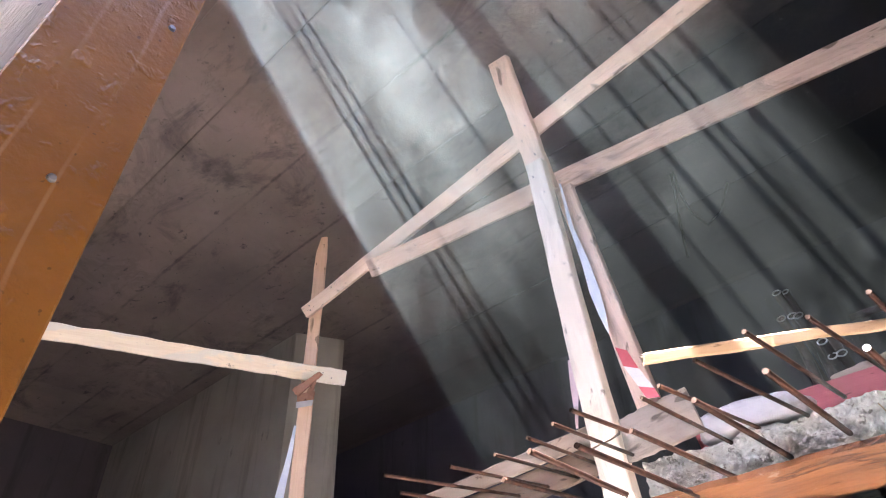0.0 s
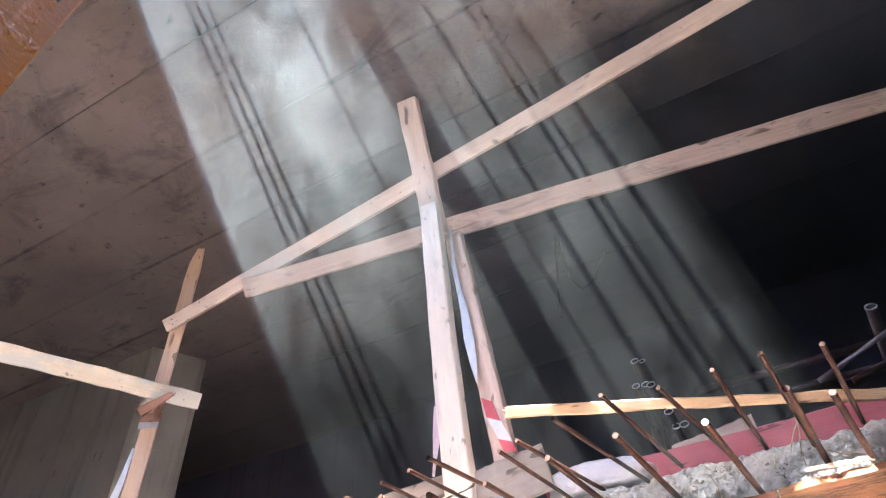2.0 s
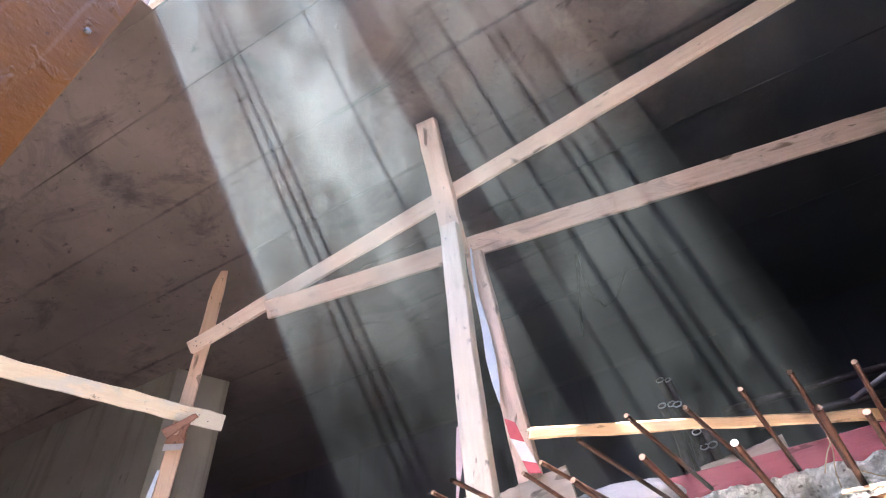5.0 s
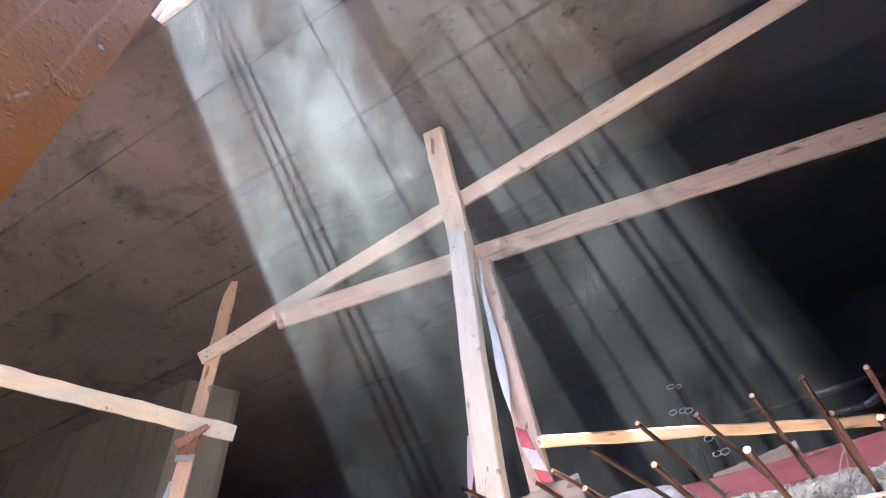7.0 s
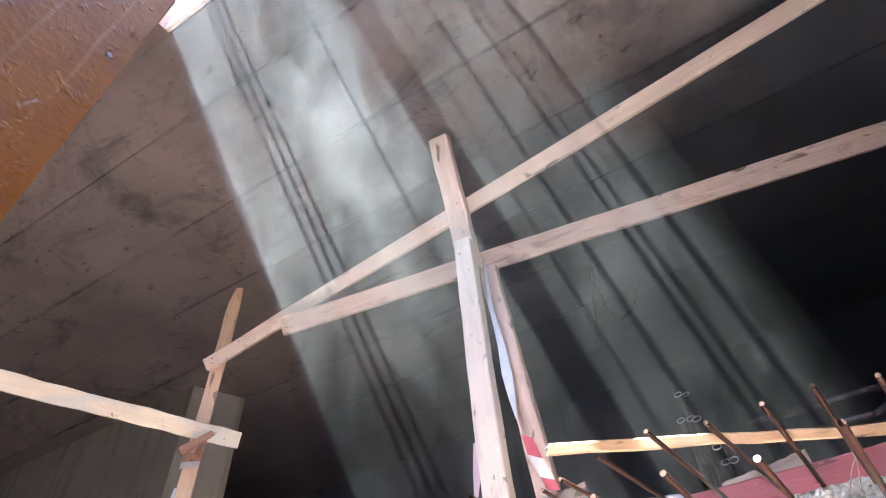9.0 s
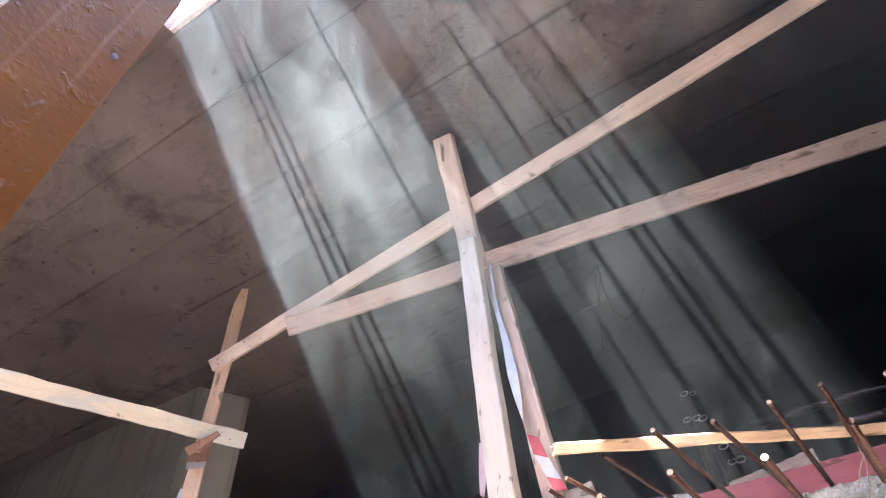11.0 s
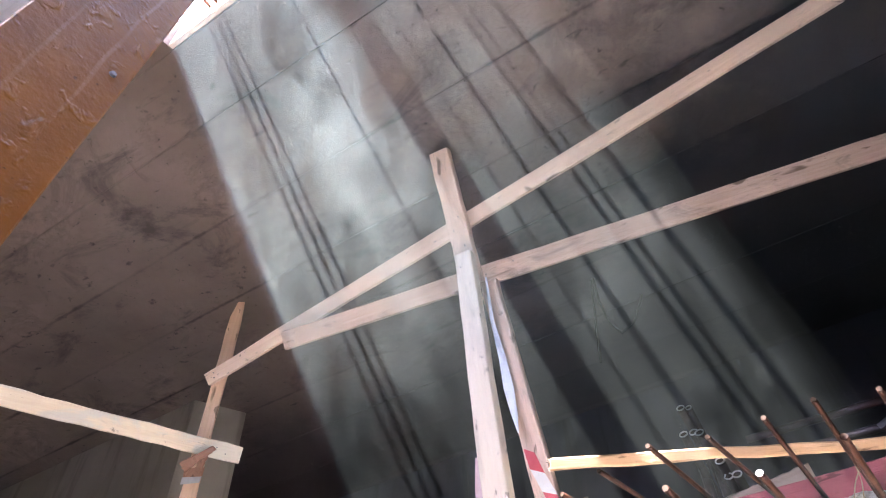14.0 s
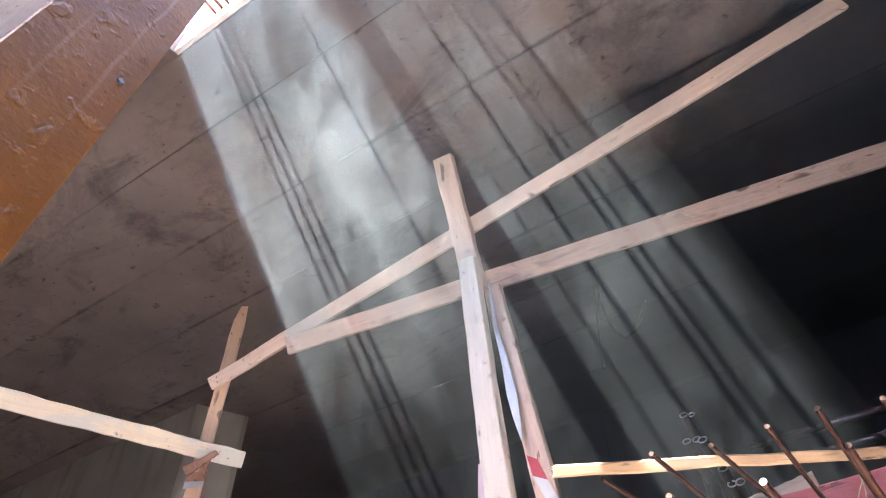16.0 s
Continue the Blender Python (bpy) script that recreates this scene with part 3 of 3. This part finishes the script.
# tie wire round the front post
bm = tube_mesh([(-0.818, 1.580, 2.208), (-0.782, 1.575, 2.213), (-0.750, 1.576, 2.216), (-0.735, 1.609, 2.236), (-0.744, 1.647, 2.270)], 0.004, 6)
tagged(part("tie_wire", bm, M_WIRE), "dark steel tie wire twisted round the post", "wire")

# barrier tape and plastic strips
tape = new("barrier_tape")
tape.location = (-0.667, 1.700, 2.450)
tagged(tape, "red and white barrier tape stuck to the brace", "barrier tape")
bpy.context.view_layer.update()
for nm, mat, rows_ in (("red_band", M_RED, (((-0.734, 1.732, 2.568), (-0.694, 1.724, 2.537)), ((-0.712, 1.708, 2.480), (-0.662, 1.699, 2.449)))),
                       ("white_band", M_WHITE, (((-0.712, 1.708, 2.480), (-0.662, 1.699, 2.449)), ((-0.670, 1.678, 2.384), (-0.622, 1.670, 2.359)))),
                       ("red_band", M_RED, (((-0.670, 1.678, 2.384), (-0.622, 1.670, 2.359)), ((-0.649, 1.661, 2.332), (-0.606, 1.655, 2.319))))):
    part(nm, strip_mesh(rows_), mat, tape)
bm = strip_mesh([((-0.839, 1.831, 3.487), (-0.830, 1.830, 3.480)), ((-0.833, 1.817, 3.223), (-0.815, 1.815, 3.210)), ((-0.806, 1.794, 2.990), (-0.774, 1.792, 2.982)),
                 ((-0.794, 1.773, 2.841), (-0.752, 1.770, 2.827)), ((-0.770, 1.751, 2.721), (-0.743, 1.750, 2.717)), ((-0.745, 1.731, 2.627), (-0.741, 1.730, 2.624))])
tagged(part("plastic_strip", bm, M_FILM), "twisted bluish white plastic strip between the posts", "plastic strip")
bm = strip_mesh([((-0.938, 1.779, 2.621), (-0.922, 1.777, 2.614)), ((-0.936, 1.756, 2.503), (-0.905, 1.753, 2.491)), ((-0.926, 1.732, 2.401), (-0.913, 1.731, 2.396)), ((-0.924, 1.717, 2.344), (-0.915, 1.716, 2.341))])
tagged(part("plastic_strip", bm, M_PINKFILM), "limp pinkish tape end hanging beside the post", "plastic strip")

BANDS = {"brown_turn": (((-2.544, 1.770, 3.075), (-2.491, 1.843, 3.093)), ((-2.543, 1.772, 3.027), (-2.492, 1.841, 3.045))),
         "white_turn": (((-2.540, 1.766, 3.024), (-2.490, 1.836, 3.042)), ((-2.540, 1.767, 2.989), (-2.492, 1.834, 3.010)))}
# wedges, wrapping and band at the thin post
for k, (a, b, w) in enumerate((((-2.493, 1.720, 3.043), (-2.365, 1.777, 3.128), 0.05), ((-2.484, 1.803, 3.058), (-2.437, 1.798, 3.130), 0.035), ((-2.503, 1.742, 3.044), (-2.466, 1.759, 3.091), 0.03))):
    wedge = board("wood_wedge", a, b, w, w * 0.5, 0.022, (0.7, -0.6, -0.35), M_REDWOOD, "reddish brown wooden wedge jammed under the rail", "wedge", 41 + k, "wedges")
wrap = new("wrapping")
wrap.location = (-2.539, 1.828, 3.060)
tagged(wrap, "brown tape wound round the thin post", "wrapping")
bpy.context.view_layer.update()
for nm, mat in (("brown_turn", M_REDWOOD), ("white_turn", M_SACK)):
    part(nm, strip_mesh(BANDS[nm]), mat, wrap)
bm = strip_mesh([((-2.559, 1.783, 2.905), (-2.553, 1.792, 2.906)), ((-2.570, 1.768, 2.742), (-2.556, 1.788, 2.743)), ((-2.590, 1.739, 2.524), (-2.566, 1.773, 2.525)), ((-2.591, 1.737, 2.398), (-2.575, 1.760, 2.399))])
tagged(part("plastic_strip", bm, M_FILM), "white strip hanging beside the thin post", "plastic strip")

# ---- near brown board ----
bm = board_mesh(4.2, 0.245, 0.245, 0.03, 51, wobble=0.001, steps=30)
near = part("formwork_board", bm, M_BROWN)
near.matrix_world = axes((-1.0, 0.023, 0.0), (-1.0, 0.170, 4.2), (1, 0, 0))
tagged(near, "upright orange-brown formwork board, scratched and screwed", "formwork board")
for x, y in ((2.935, -0.083), (2.358, -0.026), (3.3, 0.02)):
    bm = bmesh.new()
    bmesh.ops.create_cone(bm, cap_ends=True, segments=10, radius1=0.009, radius2=0.007, depth=0.008, matrix=Matrix.Translation((x, y, 0.018)))
    s = part("screw", bm, M_NAIL, None, "grey screw head")
    s.parent = near
board("timber_stud", (-1.06, -0.14, 0.0), (-1.06, 0.007, 4.2), 0.22, 0.22, 0.05, (1, 0, 0), M_PALE, "pale upright timber behind the brown board", "timber", 53)

# rim board at the opening's edge
board("edge_board", (-1.9, EDGE_Y - 0.016, CEIL_Z + 0.11), (1.0, EDGE_Y - 0.016, CEIL_Z + 0.11), 0.2, 0.2, 0.024, (0, -1, 0), M_PINE, "pine shuttering board along the opening's edge", "edge board", 57)

rim_tape = new("barrier_tape")
rim_tape.location = (-1.815, 0.430, 4.611)
tagged(rim_tape, "red and white barrier tape at the opening's edge", "barrier tape")
bpy.context.view_layer.update()
for nm, mat, rows_ in (("red_band", M_RED, (((-1.773, 0.430, 4.311), (-1.905, 0.430, 4.546)), ((-1.794, 0.430, 4.507), (-1.936, 0.430, 4.744)))),
                       ("white_band", M_WHITE, (((-1.794, 0.430, 4.507), (-1.936, 0.430, 4.744)), ((-1.827, 0.430, 4.688), (-1.983, 0.430, 4.948)))),
                       ("red_band", M_RED, (((-1.827, 0.430, 4.688), (-1.983, 0.430, 4.948)), ((-1.834, 0.430, 4.848), (-2.008, 0.430, 5.147))))):
    part(nm, strip_mesh(rows_), mat, rim_tape)

# ---- reinforcing bars ----
BARS = (
    ((-0.255, 1.278, 2.214), (-0.187, 1.740, 2.196)), ((-0.381, 1.311, 2.210), (-0.282, 1.742, 2.180)),
    ((-0.499, 1.374, 2.214), (-0.403, 1.740, 2.185)), ((-0.550, 1.380, 2.203), (-0.484, 1.740, 2.170)),
    ((-0.649, 1.201, 2.149), (-0.622, 1.415, 2.152)), ((-0.785, 1.344, 2.203), (-0.769, 1.500, 2.203)),
    ((-0.898, 1.391, 2.214), (-0.882, 1.582, 2.214)), ((-1.034, 1.420, 2.214), (-0.999, 1.625, 2.214)),
    ((-1.181, 1.393, 2.214), (-1.128, 1.611, 2.214)), ((-1.360, 1.293, 2.214), (-1.252, 1.625, 2.214)),
    ((-1.364, 1.366, 2.179), (-1.313, 1.553, 2.179)),
    ((-0.137, 1.303, 2.206), (-0.060, 1.743, 2.191)), ((-0.022, 1.308, 2.212), (0.024, 1.741, 2.189)),
    ((0.076, 1.297, 2.211), (0.128, 1.741, 2.167)), ((0.192, 1.339, 2.214), (0.248, 1.740, 2.192)),
)
THICK = (
    ((-0.258, 1.339, 2.145), (-0.212, 1.740, 2.110)), ((-0.425, 1.359, 2.145), (-0.357, 1.740, 2.093)),
    ((-0.606, 1.404, 2.145), (-0.498, 1.740, 2.078)), ((-0.652, 1.201, 2.067), (-0.614, 1.740, 2.064)),
    ((-0.756, 1.172, 2.077), (-0.671, 1.433, 2.015)), ((-1.027, 1.438, 2.145), (-0.980, 1.730, 2.145)),
    ((-0.075, 1.381, 2.140), (-0.024, 1.741, 2.081)), ((0.176, 1.416, 2.145), (0.231, 1.740, 2.080)),
    ((0.094, 1.339, 2.145), (0.138, 1.740, 2.117)),
)


def tagged_bar(bm):
    bar = part("rebar", bm, M_RUST)
    tagged(bar, "rusty ribbed reinforcing bar sticking out of the slab edge", "rebar", "bars of the slab edge")
    return bar


for group_r, bars in ((0.0052, BARS), (0.0070, THICK)):
    for a, b in bars:
        a, b = Vector(a), Vector(b)
        if b.y < 1.735 and b.x < -0.7:
            b = a + (b - a) * ((1.77 - a.y) / (b.y - a.y))
        bm = tube_mesh([a, b], group_r, 10, 0.0008, 0.008)
        bar = tagged_bar(bm)
        back = (b - a).normalized()
        # one tip takes the brighter M_RIM: its sun glint put into the colour
        part("cut_end", tube_mesh([a - back * 0.004, a - back * 0.0003], group_r * 1.04, 10), M_RIM if abs(a.x + 0.075) < 0.012 else M_CUT, bar, "pale sheared bar end")

# bars across the opening above
for x, r in ((-1.397, 0.008), (-1.355, 0.009), (-1.315, 0.008), (-1.005, 0.005), (-0.605, 0.008), (-0.497, 0.008), (-0.464, 0.007), (-0.388, 0.0105), (-0.70, 0.0045)):
    bm = tube_mesh([(x, EDGE_Y + 0.05, CEIL_Z + 0.14), (x + 0.01, OPEN_Y0 - 0.05, CEIL_Z + 0.15)], r, 8)
    tagged(part("rebar", bm, M_RUST), "rusty reinforcing bar spanning the opening", "rebar", "bars over the opening")

# unseen plank added over the opening beside the bars, blocking sun between the shafts
board("plank", (-0.835, EDGE_Y + 0.2, CEIL_Z + 0.262), (-0.825, OPEN_Y0 - 0.2, CEIL_Z + 0.262), 0.09, 0.09, 0.04, (0, 0, 1), M_OLDWOOD,
      "unseen weathered plank across the opening, added to block the sun", "plank", 73)

# ---- things on the slab ----
board("plank", (-0.882, 1.752, 2.326), (-2.231, 1.752, 2.248), 0.058, 0.058, 0.02, (0, -1, -0.3), M_TAN, "sawn plank along the formwork edge", "plank", 61)
board("plank", (-0.892, 1.775, 2.254), (-1.943, 1.775, 2.176), 0.093, 0.093, 0.018, (0, -1, -0.1), M_OLDWOOD, "dark weathered form plank below the edge", "plank", 63)
board("toe_board", (-0.615, 1.896, 2.252), (1.387, 1.896, 2.246), 0.116, 0.116, 0.022, (0, -1, 0), M_PINK, "pink painted toe board standing on the slab", "toe board", 67)
board("plank", (-0.213, 1.917, 2.276), (0.027, 1.917, 2.305), 0.099, 0.099, 0.02, (0, -1, 0), M_TAN, "bare tan plank standing behind the pink toe board", "plank", 69)
bm = board_mesh(0.244, 0.14, 0.145, 0.015, 71)
ply = part("plywood_offcut", bm, M_GREYPLY)
ply.matrix_world = axes((-0.782, 1.711, 2.252), (-0.545, 1.711, 2.278), (0, -1, 0.1))
tagged(ply, "weathered plywood offcut standing at the slab edge", "plywood")

# slumped sack
bm = bmesh.new()
bmesh.ops.create_icosphere(bm, subdivisions=5, radius=1.0)
for v in bm.verts:
    c = v.co
    f = 1 + 0.10 * noise.noise(c * 1.7) + 0.05 * noise.noise(c * 5) + 0.02 * noise.noise(c * 13)
    e = lambda t, p: math.copysign(abs(t) ** p, t)
    v.co = Vector((e(c.x, 0.75) * 0.157 * f, e(c.y, 0.8) * 0.075 * f, max(-0.032, e(c.z, 0.8) * (0.049 - 0.017 * c.x) * f)))
for f in bm.faces:
    f.smooth = True
sack = part("sack", bm, M_SACK)
sack.location = (-0.411, 1.786, 2.226)
tagged(sack, "crumpled white plastic sack lying on the slab edge", "sack")

# tubes behind the batten, open ends towards the hole
for p, r in (((-0.238, 2.100, 2.626), 0.0151), ((-0.262, 2.158, 2.663), 0.0151), ((-0.289, 2.100, 2.637), 0.0139), ((-0.268, 2.100, 2.733), 0.0139), ((-0.252, 2.187, 2.773), 0.0116),
             ((-0.209, 2.100, 2.514), 0.0151), ((-0.204, 2.129, 2.471), 0.0139), ((-0.175, 2.100, 2.458), 0.0151), ((0.487, 2.100, 2.667), 0.0174)):
    a = Vector(p)
    k = a.z - SLAB_HI - r
    d = Vector((0.05 * k, 1.9 * k, -k))
    tube = part("tube", pipe_mesh(a, a + d, r, 0.0025), M_DARKTUBE)
    tagged(tube, "dull dark steel tube lying with its open end raised", "tube", "steel tubes")
    part("rim", pipe_mesh(a - d.normalized() * 0.004, a - d.normalized() * 0.0005, r + 0.001, 0.0036), M_RIM, tube, "bright cut steel rim")
for x, y in ((-0.295, 2.245), (-0.249, 2.274), (-0.197, 2.227)):
    bm = tube_mesh([(x, y, SLAB_HI - 0.004), (x + 0.006, y + 0.03, 2.585)], 0.0175, 14)
    tagged(part("steel_prop", bm, M_DARKTUBE), "dark upright steel prop on the slab", "prop", "steel props")

for (a, b), r, mat, lab in (
    (((-0.116, 2.274, 2.639), (0.634, 2.274, 2.630)), 0.013, M_DARKTUBE, "dark pole lying across the props"),
    (((-0.025, 2.332, 2.581), (0.605, 2.332, 2.570)), 0.014, M_DARKTUBE, "dark pole lying across the props"),
    (((0.257, 2.158, 2.505), (0.644, 2.158, 2.657)), 0.008, M_TUBE, "bright ribbed steel bar leaning on the poles"),
    (((0.334, 2.100, 2.451), (0.563, 2.100, 2.505)), 0.011, M_RUST, "rusty bar lying beside the poles"),
):
    bm = tube_mesh([a, b], r, 12)
    tagged(part("pole", bm, mat), lab, "pole")

# hanging cable under the ceiling
bm = tube_mesh([(-0.621, 2.980, 4.292), (-0.647, 2.980, 4.079), (-0.683, 2.980, 3.851), (-0.706, 2.980, 3.650)], 0.008, 6)
tagged(part("cable", bm, M_CABLE), "thin black cable hanging from the slab", "cable")
bm = tube_mesh([(-0.605, 2.970, 4.275), (-0.612, 2.970, 4.054), (-0.591, 2.970, 3.888), (-0.539, 2.970, 3.780), (-0.451, 2.970, 3.823), (-0.357, 2.970, 3.984)], 0.008, 6)
tagged(part("cable", bm, M_CABLE), "black cable hanging in a loop under the slab", "cable")

# crumbs of mortar and a stick on the formwork's lip
rnd = random.Random(12)
for x, y, r in ((0.105, 1.682, 0.011), (0.128, 1.690, 0.016), (0.150, 1.680, 0.010), (0.172, 1.692, 0.019), (0.200, 1.684, 0.012), (0.226, 1.690, 0.014), (0.075, 1.690, 0.010)):
    bm = bmesh.new()
    bmesh.ops.create_icosphere(bm, subdivisions=3, radius=1.0)
    turn = rnd.uniform(0, 9)
    for v in bm.verts:
        f = 1 + 0.3 * noise.noise(v.co * 1.6 + Vector((turn, 0, 0))) + 0.16 * noise.noise(v.co * 5 + Vector((0, turn, 0)))
        v.co = Vector((v.co.x * 1.3, v.co.y, max(-0.55, v.co.z * 0.75))) * (r * f)
    chunk = part("mortar_crumb", bm, M_BROKEN)
    chunk.location = (x, y, SLAB_LO - 0.005 + 0.5 * r)
    tagged(chunk, "pale crumb of mortar lying on the formwork edge", "mortar crumb", "mortar crumbs")
board("stick", (0.085, 1.672, SLAB_LO + 0.015), (0.225, 1.676, SLAB_LO + 0.009), 0.011, 0.009, 0.008, (0, -1, 0.3), M_ORANGE, "orange wood splinter lying on mortar crumbs", "stick", 77)

# loose twine on the slab edge
for pts in (((0.111, 1.670, 2.236), (0.099, 1.682, 2.170), (0.090, 1.694, 2.113)), ((0.132, 1.670, 2.261), (0.106, 1.682, 2.205), (0.072, 1.694, 2.153)),
            ((0.143, 1.694, 2.134), (0.182, 1.694, 2.113), (0.233, 1.694, 2.107)), ((-0.125, 1.688, 2.138), (-0.117, 1.682, 2.099), (-0.111, 1.676, 2.055))):
    fine = [Vector(pts[0]).lerp(Vector(pts[1]), u / 4) for u in range(4)] + [Vector(pts[1]).lerp(Vector(pts[2]), u / 4) for u in range(5)]
    fine = [p + Vector((0.0035 * math.sin(7 * i), 0.0, 0.0025 * math.cos(5 * i))) for i, p in enumerate(fine)]
    tagged(part("twine", tube_mesh(fine, 0.0014, 6), M_STRAW), "loose end of pale twine on the slab edge", "twine", "twine ends")

# ---- dust in the light shafts: thin layers, the shafts' shape put into their density ----
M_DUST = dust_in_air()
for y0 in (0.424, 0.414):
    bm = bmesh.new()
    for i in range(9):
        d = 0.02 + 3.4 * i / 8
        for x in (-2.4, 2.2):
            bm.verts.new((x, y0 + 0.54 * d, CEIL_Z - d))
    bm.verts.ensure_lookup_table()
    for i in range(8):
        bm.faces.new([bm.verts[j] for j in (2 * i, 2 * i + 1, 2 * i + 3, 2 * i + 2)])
    tagged(part("dust_haze", bm, M_DUST), "thin sheet of drifting dust with the sun shafts shaped into its density", "dust", kind="stuff")
